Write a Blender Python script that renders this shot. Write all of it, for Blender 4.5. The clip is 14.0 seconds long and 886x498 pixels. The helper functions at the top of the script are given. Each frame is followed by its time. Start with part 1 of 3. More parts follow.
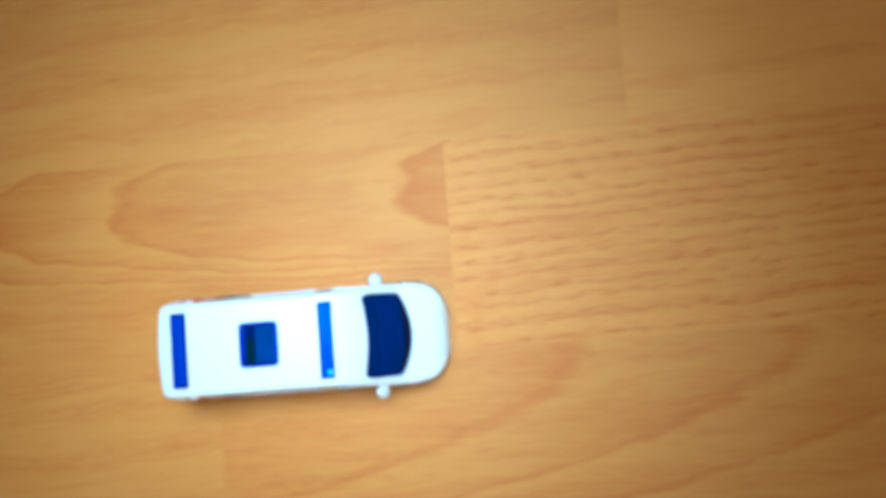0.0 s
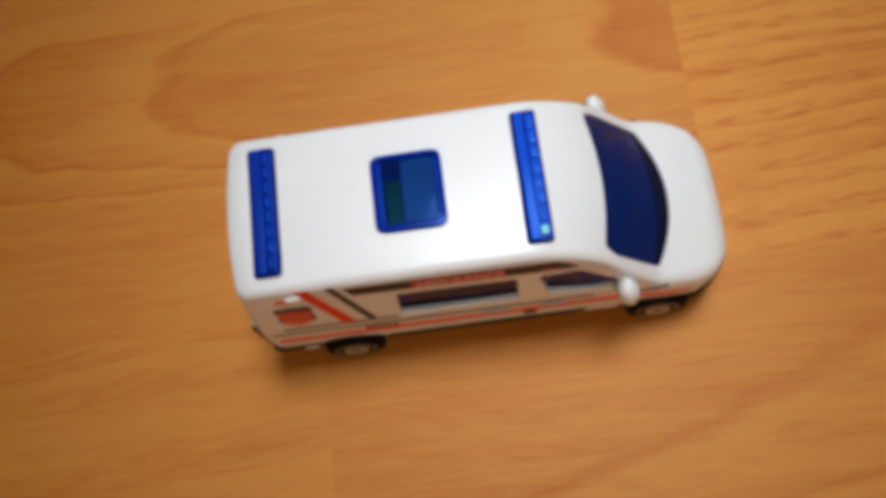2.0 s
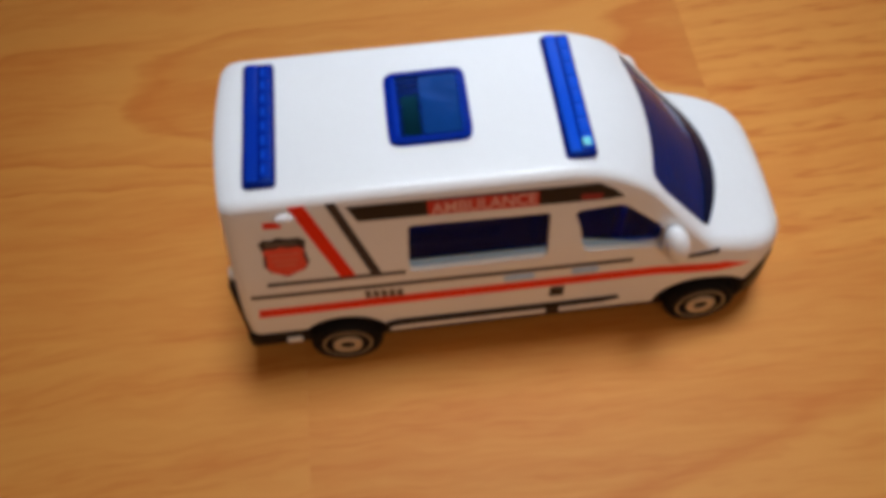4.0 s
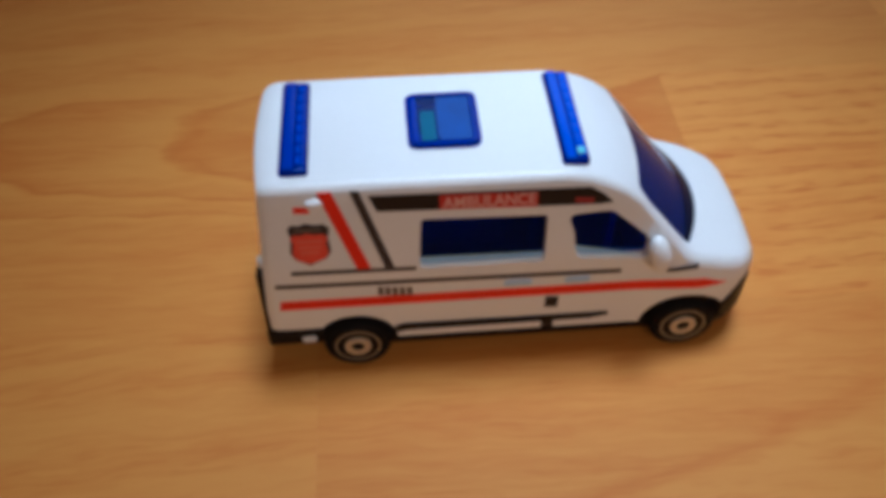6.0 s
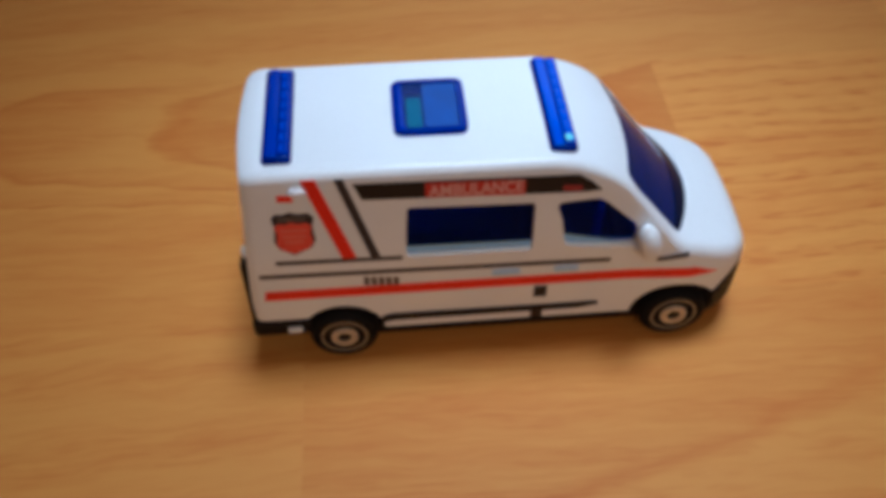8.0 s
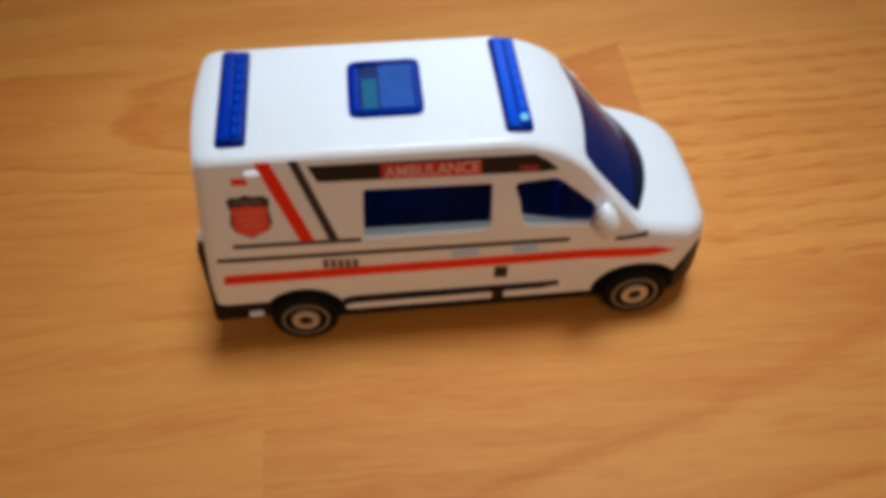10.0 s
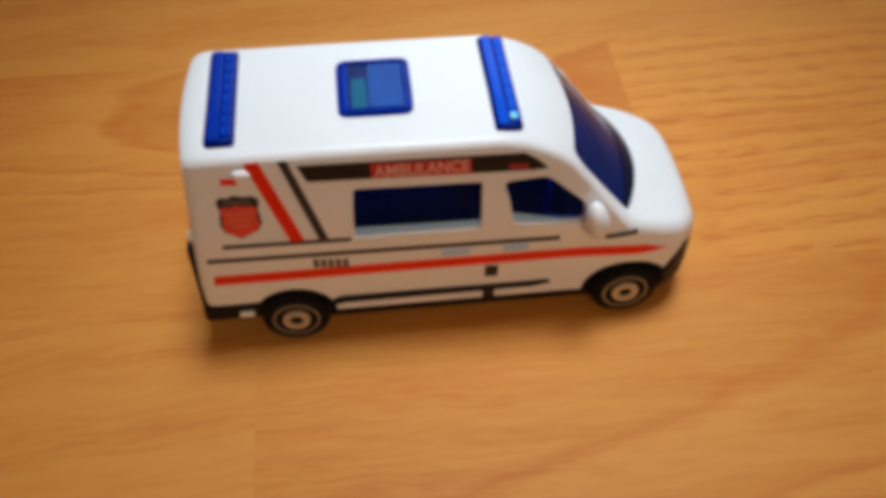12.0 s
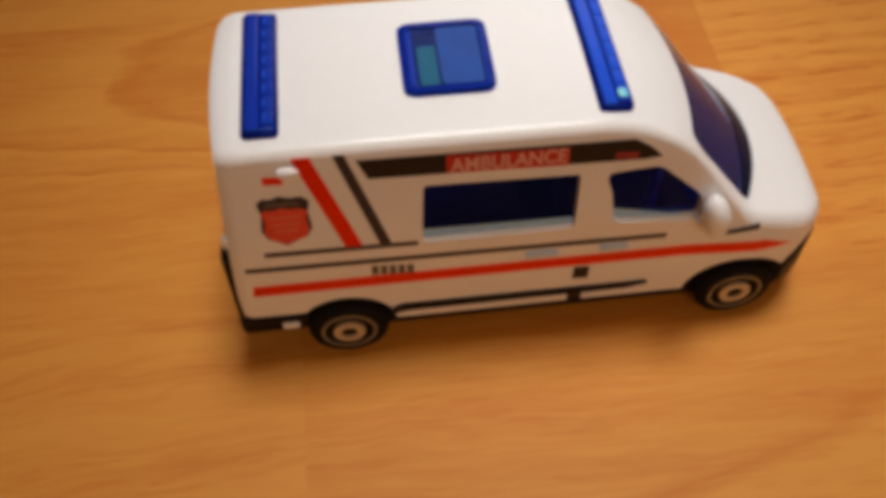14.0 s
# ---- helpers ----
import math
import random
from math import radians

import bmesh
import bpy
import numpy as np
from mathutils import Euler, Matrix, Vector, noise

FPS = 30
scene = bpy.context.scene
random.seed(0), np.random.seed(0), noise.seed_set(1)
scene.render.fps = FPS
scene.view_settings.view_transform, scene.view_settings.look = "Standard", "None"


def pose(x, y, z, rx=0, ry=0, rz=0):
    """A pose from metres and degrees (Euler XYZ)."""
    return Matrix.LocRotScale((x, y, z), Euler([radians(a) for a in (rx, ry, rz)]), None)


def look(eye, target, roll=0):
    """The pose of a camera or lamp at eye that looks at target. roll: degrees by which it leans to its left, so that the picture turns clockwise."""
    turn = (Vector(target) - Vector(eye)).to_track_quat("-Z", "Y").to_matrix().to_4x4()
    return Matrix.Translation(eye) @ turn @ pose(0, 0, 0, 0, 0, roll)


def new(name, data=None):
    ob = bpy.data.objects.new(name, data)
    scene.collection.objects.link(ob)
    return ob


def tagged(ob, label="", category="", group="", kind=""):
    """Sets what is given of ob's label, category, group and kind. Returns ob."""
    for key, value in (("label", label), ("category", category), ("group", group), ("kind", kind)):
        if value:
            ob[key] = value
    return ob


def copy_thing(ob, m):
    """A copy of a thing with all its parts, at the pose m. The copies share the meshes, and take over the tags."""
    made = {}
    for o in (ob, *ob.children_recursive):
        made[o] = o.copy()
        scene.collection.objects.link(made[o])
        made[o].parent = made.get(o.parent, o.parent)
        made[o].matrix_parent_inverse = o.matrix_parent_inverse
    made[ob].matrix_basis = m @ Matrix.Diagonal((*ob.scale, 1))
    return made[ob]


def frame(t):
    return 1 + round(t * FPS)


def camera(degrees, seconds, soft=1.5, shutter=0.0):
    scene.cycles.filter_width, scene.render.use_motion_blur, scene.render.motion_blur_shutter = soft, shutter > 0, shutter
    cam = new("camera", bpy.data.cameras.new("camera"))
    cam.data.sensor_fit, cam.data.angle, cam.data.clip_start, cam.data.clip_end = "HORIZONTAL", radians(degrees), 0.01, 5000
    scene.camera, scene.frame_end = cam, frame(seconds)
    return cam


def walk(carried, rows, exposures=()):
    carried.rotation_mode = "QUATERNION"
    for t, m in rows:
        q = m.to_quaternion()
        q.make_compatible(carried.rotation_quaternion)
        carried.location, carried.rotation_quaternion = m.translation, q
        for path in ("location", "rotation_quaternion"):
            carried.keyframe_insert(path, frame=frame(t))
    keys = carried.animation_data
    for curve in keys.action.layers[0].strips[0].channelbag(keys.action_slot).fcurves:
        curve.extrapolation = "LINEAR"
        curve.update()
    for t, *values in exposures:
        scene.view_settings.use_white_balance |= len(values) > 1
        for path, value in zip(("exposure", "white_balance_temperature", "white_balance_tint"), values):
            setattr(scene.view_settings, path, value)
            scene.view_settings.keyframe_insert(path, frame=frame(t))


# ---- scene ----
# All lengths of the walk and of the toy are in centimetres and are turned into metres by CM.
CM = 0.01
cam = camera(51.7, 14.0, soft=5.2)
PATH = [
    (0, (4.178, 0.081, 26.319), (4.136, 0.251, 24.326), -18.4),
    (0.2, (2.478, -0.616, 24.726), (2.485, -0.412, 22.736), -2.9),
    (0.5, (1.031, -1.864, 21.035), (0.97, -1.631, 19.049), -20.3),
    (0.8, (0.875, -1.8, 17.979), (0.71, -1.575, 15.999), -41.8),
    (1, (0.396, -2.5, 16.052), (0.27, -2.167, 14.084), -26.6),
    (1.2, (-0.129, -2.726, 15.26), (-0.194, -2.413, 13.285), -18.8),
    (1.5, (0.11, -3.64, 15.223), (-0.016, -3.207, 13.274), -24.1),
    (1.8, (-0.415, -4.468, 15.181), (-0.487, -3.878, 13.272), -15.4),
    (2, (-0.127, -4.56, 15.144), (-0.22, -3.954, 13.24), -16.2),
    (2.5, (-0.208, -5.408, 14.425), (-0.291, -4.691, 12.56), -14.2),
    (2.8, (-0.841, -5.881, 13.305), (-0.893, -5.091, 11.468), -11.6),
    (3, (-0.92, -5.942, 13.054), (-0.974, -5.104, 11.238), -11.2),
    (3.2, (-0.993, -6.061, 12.639), (-1.012, -5.175, 10.845), -9.4),
    (5.3, (-1.879, -9.601, 11.472), (-1.797, -8.28, 9.973), -0.5),
    (5.5, (-1.843, -9.714, 11.555), (-1.752, -8.376, 10.071), -0.3),
    (6, (-1.804, -9.685, 11.529), (-1.701, -8.334, 10.058), -0.2),
    (6.5, (-1.805, -9.679, 11.537), (-1.701, -8.338, 10.057), -0.1),
    (7, (-1.745, -9.713, 11.473), (-1.638, -8.367, 9.998), -0.1),
    (7.5, (-1.724, -9.752, 11.55), (-1.616, -8.411, 10.07), -0.0),
    (8, (-1.667, -9.6, 11.375), (-1.557, -8.263, 9.891), -0.1),
    (8.5, (-1.445, -9.738, 11.481), (-1.332, -8.408, 9.991), 0.0),
    (11, (-1.255, -9.616, 11.246), (-1.108, -8.312, 9.737), 0.2),
    (11.5, (-1.267, -9.634, 11.255), (-1.117, -8.329, 9.747), 0.3),
    (12, (-1.238, -9.661, 11.319), (-1.088, -8.354, 9.813), 0.3),
    (12.5, (-1.225, -9.523, 11.19), (-1.072, -8.22, 9.681), 0.4),
    (12.8, (-1.123, -9.225, 10.882), (-0.976, -7.949, 9.349), 0.2),
    (13, (-1.082, -9.124, 10.815), (-0.934, -7.872, 9.262), 0.3),
    (13.2, (-1.043, -8.605, 10.826), (-0.887, -7.337, 9.287), -0.1),
    (13.5, (-1.618, -8.102, 10.861), (-1.465, -6.837, 9.32), -0.3),
    (13.7, (-1.863, -7.719, 10.629), (-1.73, -6.479, 9.065), -0.5),
    (14, (-1.931, -7.496, 10.263), (-1.802, -6.311, 8.658), -0.6),
]
EXPOSURES = [(0.0, -0.04, 4900, -12), (0.2, -0.22, 5000, -6), (0.5, -0.65, 5250, 2), (0.8, -1.06, 5700, 7), (1.0, -1.05, 6500, 14), (1.5, -0.9, 7600, 16), (2.5, -0.88, 7500, 16),
             (3.0, -0.86, 7500, 19), (5.5, -0.81, 5800, 12), (8.5, -0.81, 5700, 11), (11.0, -0.63, 7000, 13), (12.5, -0.65, 7000, 13), (13.0, -0.8, 7500, 15), (13.5, -0.82, 7000, 14), (14.0, -0.86, 8800, 23)]
walk(cam, [(t, look(Vector(eye) * CM, Vector(target) * CM, roll)) for t, eye, target, roll in PATH], EXPOSURES)

# ---- light ----
world = bpy.data.worlds.new("world")
scene.world = world
world.use_nodes = True
wt = world.node_tree
sky = wt.nodes.new("ShaderNodeTexSky")
sky.sky_type, sky.sun_disc, sky.sun_elevation, sky.sun_rotation = "NISHITA", False, radians(40), radians(60)
wt.links.new(sky.outputs[0], wt.nodes["Background"].inputs[0])
wt.nodes["Background"].inputs[1].default_value = 0.12

window_lamp = bpy.data.lights.new("daylight_and_fill", "AREA")
window_lamp.shape, window_lamp.size, window_lamp.size_y = "RECTANGLE", 1.15, 1.25
window_lamp.energy, window_lamp.color = 12.5, (0.72, 0.87, 1.0)
lamp = new("daylight_and_fill", window_lamp)
lamp.matrix_world = look((0.5, 2.06, 1.45), (0.0, 0.0, 0.0))

# warm fill, added from an unseen south window to brighten the near side
south_fill = window_lamp.copy()
south_fill.energy, south_fill.color = 20, (1.0, 0.80, 0.60)
lamp = new("daylight_and_fill", south_fill)
lamp.matrix_world = look((0.25, -2.06, 1.45), (0.0, 0.0, 0.0))
# unseen low spot, added to imitate darkening towards the edges of the view
VIGNETTE_LAMP = Vector((0.045, 0.080, 0.43))
spot = bpy.data.lights.new("vignette_spot", "SPOT")
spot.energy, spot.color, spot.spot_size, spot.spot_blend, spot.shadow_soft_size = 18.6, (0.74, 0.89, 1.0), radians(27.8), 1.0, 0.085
spot_lamp = new("vignette_spot", spot)
spot_lamp.matrix_world = look(VIGNETTE_LAMP, (0.008, 0.014, 0.0))


# ---- materials ----
def material(name):
    m = bpy.data.materials.new(name)
    m.use_nodes = True
    return m, m.node_tree, m.node_tree.nodes["Principled BSDF"]


class Net:
    """Short words for node arithmetic."""

    def __init__(self, tree):
        self.tree = tree

    def put(self, socket, value):
        if isinstance(value, bpy.types.NodeSocket):
            self.tree.links.new(value, socket)
        else:
            socket.default_value = value

    def math(self, op, a, b=0.0, c=0.0):
        n = self.tree.nodes.new("ShaderNodeMath")
        n.operation = op
        for s, v in zip(n.inputs, (a, b, c)):
            self.put(s, v)
        return n.outputs[0]

    def vector(self, x, y, z=0.0):
        n = self.tree.nodes.new("ShaderNodeCombineXYZ")
        for s, v in zip(n.inputs, (x, y, z)):
            self.put(s, v)
        return n.outputs[0]

    def noise(self, vec, scale=1.0, detail=2.0, rough=0.5):
        n = self.tree.nodes.new("ShaderNodeTexNoise")
        self.put(n.inputs["Vector"], vec)
        n.inputs["Scale"].default_value, n.inputs["Detail"].default_value, n.inputs["Roughness"].default_value = scale, detail, rough
        return n.outputs["Fac"]

    def ramp(self, fac, stops):
        n = self.tree.nodes.new("ShaderNodeValToRGB")
        self.put(n.inputs[0], fac)
        while len(n.color_ramp.elements) < len(stops):
            n.color_ramp.elements.new(0.5)
        for e, (p, v) in zip(n.color_ramp.elements, stops):
            e.position, e.color = p, (v, v, v, 1) if not isinstance(v, tuple) else (*v, 1)
        return n.outputs[0]

    def mix(self, fac, a, b, blend="MIX"):
        n = self.tree.nodes.new("ShaderNodeMix")
        n.data_type, n.blend_type = "RGBA", blend
        for s, v in ((n.inputs[0], fac), (n.inputs[6], a), (n.inputs[7], b)):
            self.put(s, (*v, 1) if isinstance(v, tuple) else v)
        return n.outputs[2]

    def bump(self, bsdf, height, strength, distance):
        n = self.tree.nodes.new("ShaderNodeBump")
        n.inputs["Strength"].default_value, n.inputs["Distance"].default_value = strength, distance
        self.put(n.inputs["Height"], height)
        self.tree.links.new(n.outputs[0], bsdf.inputs["Normal"])


def plain(name, colour, rough=0.4, metal=0.0, speck=0.04, size=900, relief=0.0, coat=0.0, gloss=0.5):
    """A moulded or painted surface with slight unevenness of tone and gloss."""
    m, tree, b = material(name)
    net = Net(tree)
    geo = tree.nodes.new("ShaderNodeNewGeometry").outputs["Position"]
    n1, n2 = net.noise(geo, size, 3), net.noise(geo, size * 0.12, 2)
    f = net.math("ADD", net.math("MULTIPLY", n1, 0.5), net.math("MULTIPLY", n2, 0.5))
    dark = tuple(c * (1 - 2.5 * speck) for c in colour)
    net.put(b.inputs["Base Color"], net.mix(f, dark, tuple(min(1, c * (1 + speck)) for c in colour)))
    net.put(b.inputs["Roughness"], net.math("ADD", net.math("MULTIPLY", n2, 0.12), rough - 0.06))
    b.inputs["Metallic"].default_value, b.inputs["Specular IOR Level"].default_value = metal, gloss
    b.inputs["Coat Weight"].default_value, b.inputs["Coat Roughness"].default_value = coat, 0.12
    if relief:
        net.bump(b, n1, relief, 0.0001)
    return m


def tinted(name, colour, rough=0.08, clear=1.0, ior=1.2, sheen=(1.0, 1.0, 1.0)):
    """Clear coloured plastic."""
    m, tree, b = material(name)
    b.inputs["Base Color"].default_value = (*colour, 1)
    b.inputs["Specular Tint"].default_value = (*sheen, 1)
    b.inputs["Transmission Weight"].default_value, b.inputs["IOR"].default_value = clear, ior
    net = Net(tree)
    geo = tree.nodes.new("ShaderNodeNewGeometry").outputs["Position"]
    net.put(b.inputs["Roughness"], net.math("ADD", net.math("MULTIPLY", net.noise(geo, 500, 2), 0.1), rough))
    net.bump(b, net.noise(geo, 350, 2), 0.15, 0.0002)
    return m


BEECH, BEECH_DARK, BEECH_LIGHT = (0.60, 0.190, 0.029), (0.49, 0.106, 0.008), (0.70, 0.282, 0.054)


def beech(name, heart=0.0, wide=1.0, power=2.0, apex=0.0, way=1.0, edges=(), lines=0.0, slope=0.0, flecks=0.5, tone=1.0, depth=1.0, blur=0.1, wave=1.0, shift=False):
    """Beech print of a laminate, in centimetres. The growth rings are the arches |(y - heart) / wide| ^ power - way * (x - apex) = edge; each is dark
    just inside its edge and pales inwards over its core. lines: spacing of straight rings instead. shift: each plank takes another part of the print."""
    m, tree, b = material(name)
    net = Net(tree)
    geo = tree.nodes.new("ShaderNodeNewGeometry").outputs["Position"]
    sep = tree.nodes.new("ShaderNodeSeparateXYZ")
    tree.links.new(geo, sep.inputs[0])
    x, y = net.math("DIVIDE", sep.outputs[0], CM), net.math("DIVIDE", sep.outputs[1], CM)
    rnd = 0.0
    if shift:
        rnd = net.math("MULTIPLY", tree.nodes.new("ShaderNodeObjectInfo").outputs["Random"], 90.0)
    seed = sum(map(ord, name)) % 37
    deep = net.math("ADD", rnd, seed)
    waver = net.math("SUBTRACT", net.noise(net.vector(net.math("MULTIPLY", x, 0.22), net.math("MULTIPLY", y, 0.5), deep), 1.0, 2), 0.5)
    ripple = net.math("SUBTRACT", net.noise(net.vector(net.math("MULTIPLY", x, 0.9), net.math("MULTIPLY", y, 2.0), deep), 1.0, 2), 0.5)
    yw = net.math("ADD", net.math("ADD", y, net.math("MULTIPLY", waver, 0.7 * wave)), net.math("MULTIPLY", ripple, 0.22 * wave))
    yw = net.math("SUBTRACT", yw, net.math("MULTIPLY", x, slope))
    turn = None
    if edges:
        h = net.math("DIVIDE", net.math("ABSOLUTE", net.math("SUBTRACT", yw, heart)), wide)
        r = net.math("SUBTRACT", net.math("POWER", h, power), net.math("MULTIPLY", net.math("SUBTRACT", x, apex), way))
        ragged = net.noise(net.vector(net.math("MULTIPLY", x, 0.7), net.math("MULTIPLY", y, 1.7), net.math("ADD", deep, 7.0)), 1.0, 3)
        r = net.math("ADD", r, net.math("MULTIPLY", net.math("SUBTRACT", ragged, 0.5), 1.5))
        r = net.math("MINIMUM", net.math("MAXIMUM", r, -30.0), 30.0)
        stops = [(0.0, 0.35)]
        for e, core in edges:
            stops += [((e - core + 30) / 60, 0.34), ((e - 0.35 * core + 30) / 60, 0.52), ((e - blur + 30) / 60, 0.92), ((e + blur + 30) / 60, 0.0), ((e + 0.7 + 30) / 60, 0.03), ((e + 1.7 + 30) / 60, 0.27)]
        big = net.ramp(net.math("DIVIDE", net.math("ADD", r, 30.0), 60.0), stops)
    else:
        r = net.math("MULTIPLY", yw, 1.0)
        big = 0.35
        if lines:
            turn = net.math("ADD", net.math("DIVIDE", yw, lines), net.math("MULTIPLY", net.noise(net.vector(net.math("MULTIPLY", yw, 0.5), deep), 1.0, 1), 2.5))
            big = net.ramp(net.math("FRACT", turn), ((0.0, 0.70), (0.30, 0.35), (0.85, 0.10), (1.0, 0.70)))
    fibre = net.noise(net.vector(net.math("MULTIPLY", x, 0.8), net.math("MULTIPLY", yw, 13.0), deep), 1.0, 4, 0.65)
    broad = net.noise(net.vector(net.math("MULTIPLY", x, 0.10), net.math("MULTIPLY", yw, 0.9), net.math("ADD", deep, 5.0)), 1.0, 2)
    streak = net.noise(net.vector(net.math("MULTIPLY", x, 0.35), net.math("MULTIPLY", yw, 3.4), net.math("ADD", deep, 3.0)), 1.0, 3)
    d = net.math("ADD", net.math("MULTIPLY", big, 0.62 * depth), net.math("MULTIPLY", net.math("SUBTRACT", streak, 0.5), 0.50))
    d = net.math("ADD", d, net.math("MULTIPLY", net.math("SUBTRACT", fibre, 0.5), 0.80))
    d = net.math("ADD", d, net.math("MULTIPLY", net.math("SUBTRACT", broad, 0.5), 0.5))
    colour = net.ramp(d, ((0.0, tuple(c * tone for c in BEECH_LIGHT)), (0.42, tuple(c * tone for c in BEECH)), (1.0, tuple(c * tone for c in BEECH_DARK))))
    # pores: short dark dashes, loose or strung along the rings
    ticks = net.noise(net.vector(net.math("MULTIPLY", x, 1.5), net.math("MULTIPLY", yw, 13.0), net.math("ADD", deep, 2.0)), 1.0, 1, 0.5)
    if turn is None:
        rows = net.ramp(net.noise(net.vector(net.math("MULTIPLY", x, 0.12), net.math("MULTIPLY", yw, 2.4), net.math("ADD", deep, 9.0)), 1.0, 1), ((0.40, 0.0), (0.58, 1.0)))
    else:
        rows = net.ramp(net.math("FRACT", turn), ((0.0, 1.0), (0.25, 0.8), (0.45, 0.2), (0.80, 0.2), (1.0, 1.0)))
    mask = net.math("MULTIPLY", net.ramp(ticks, ((0.50, 0.0), (0.62, 1.0))), rows)
    colour = net.mix(net.math("MULTIPLY", mask, flecks), colour, (0.50, 0.100, 0.005))
    net.put(b.inputs["Base Color"], colour)
    net.put(b.inputs["Roughness"], net.math("ADD", net.math("MULTIPLY", fibre, 0.16), 0.44))
    b.inputs["Specular IOR Level"].default_value = 0.22
    net.bump(b, net.math("SUBTRACT", fibre, mask), 0.10, 0.00008)
    return m


WHITE = plain("white_lacquer", (0.84, 0.86, 0.89), 0.36, speck=0.02, coat=0.12)
BLACK = plain("black_plastic", (0.006, 0.004, 0.005), 0.5, speck=0.1, gloss=0.2)
RUBBER = plain("tyre_rubber", (0.005, 0.004, 0.004), 0.75, speck=0.12, relief=0.2, gloss=0.18)
PRINT_BLACK = plain("black_print", (0.014, 0.009, 0.010), 0.45, speck=0.08, gloss=0.3)
PRINT_GREY = plain("dark_grey_print", (0.045, 0.034, 0.038), 0.45, speck=0.1, gloss=0.3)
PRINT_LINE = plain("grey_line_print", (0.075, 0.060, 0.058), 0.45, speck=0.1, gloss=0.3)
PRINT_RED = plain("red_print", (0.92, 0.024, 0.005), 0.4, speck=0.06, gloss=0.3)
PRINT_CREST = plain("crest_red_print", (0.90, 0.095, 0.060), 0.4, speck=0.08, gloss=0.3)
PRINT_PINK = plain("pale_red_print", (0.88, 0.16, 0.11), 0.4, speck=0.08)
PRINT_WHITE = plain("white_print", (0.88, 0.90, 0.96), 0.3, speck=0.05)
PRINT_DIM = plain("dim_red_print", (0.36, 0.040, 0.040), 0.4, speck=0.05, gloss=0.3)
PRINT_PALE = plain("pale_letter_print", (0.82, 0.44, 0.40), 0.4, speck=0.05)
PRINT_PANEL = plain("panel_red_print", (0.62, 0.040, 0.030), 0.4, speck=0.05, gloss=0.3)
PRINT_NUMBER = plain("faded_grey_print", (0.13, 0.10, 0.09), 0.45, speck=0.1)
RIM = plain("pale_gold_rim", (0.64, 0.54, 0.40), 0.35, metal=0.35, speck=0.1)
RIM_DULL = plain("dull_gold_ring", (0.34, 0.28, 0.20), 0.4, metal=0.35, speck=0.12)
BLUE = tinted("clear_blue_plastic", (0.004, 0.06, 0.62), clear=0.94, sheen=(0.08, 0.25, 1.0))
SCREEN = tinted("navy_screen_plastic", (0.004, 0.055, 0.31), 0.04, 0.72, 1.16, (0.50, 0.55, 0.85))
SCREEN_SHADE = plain("dark_navy_shade", (0.003, 0.006, 0.030), 0.25, speck=0.1, gloss=0.4)
SPARK = tinted("bright_blue_lamp_plastic", (0.03, 0.15, 0.85), 0.08, 0.3, 1.45, (0.35, 0.6, 1.0))
LENS = tinted("blue_lamp_plastic", (0.0, 0.045, 0.54), 0.16, 0.35, 1.35, (0.10, 0.35, 1.0))
# brighter copy of the lens blue, with reflected light painted in
LENS_GLINT = tinted("glinting_blue_plastic", (0.0, 0.108, 0.90), 0.16, 0.30, 1.35, (0.10, 0.40, 1.0))
LENS_DARK = tinted("dark_blue_lamp_plastic", (0.0, 0.016, 0.28), 0.15, 0.4, 1.4, (0.10, 0.30, 1.0))
HATCH = tinted("blue_hatch_plastic", (0.01, 0.09, 0.62), 0.05, 0.90, 1.3, (0.04, 0.22, 1.0))
# teal that paints a reflection onto the hatch
TEAL = plain("teal_reflection_foil", (0.002, 0.085, 0.15), 0.10, metal=0.9, speck=0.08)
# metallic foil, added so that the clear hatch shows blue reflections
HATCH_PLATE = plain("blue_reflection_foil", (0.001, 0.066, 0.33), 0.11, metal=0.35, speck=0.20, size=350, relief=0.4, gloss=0.2)
HATCH_RIM = tinted("dark_blue_rim_plastic", (0.0, 0.030, 0.42), 0.12, 0.4, 1.3, (0.10, 0.30, 1.0))
# body white with the sky's reflection put into its colour
HANDLE_SKYLIT = plain("skylit_white_lacquer", (0.50, 0.68, 0.90), 0.3, speck=0.03)
LIP = plain("pale_blue_plastic", (0.32, 0.62, 1.0), 0.3, speck=0.05)
GLINT = plain("painted_cyan_glint", (0.15, 0.72, 0.85), 0.2, speck=0.05)
CABIN = plain("dark_cabin_plastic", (0.05, 0.053, 0.065), 0.5, speck=0.1)
CABIN_PALE = plain("pale_cabin_plastic", (0.50, 0.58, 0.50), 0.5, speck=0.06)
WALL = plain("wall_paint", (0.50, 0.50, 0.49), 0.7, speck=0.03, size=8)
CEILING = plain("ceiling_paint", (0.82, 0.82, 0.80), 0.75, speck=0.02, size=8)
FRAME_WHITE = plain("window_frame_paint", (0.8, 0.8, 0.78), 0.4, speck=0.02, size=30)


# ---- building words ----
def finish(bm, smooth=35):
    bmesh.ops.remove_doubles(bm, verts=bm.verts, dist=1e-6)
    bmesh.ops.recalc_face_normals(bm, faces=bm.faces)
    me = bpy.data.meshes.new("mesh")
    bm.to_mesh(me)
    bm.free()
    me.shade_smooth()
    me.set_sharp_from_angle(angle=radians(smooth))
    return me


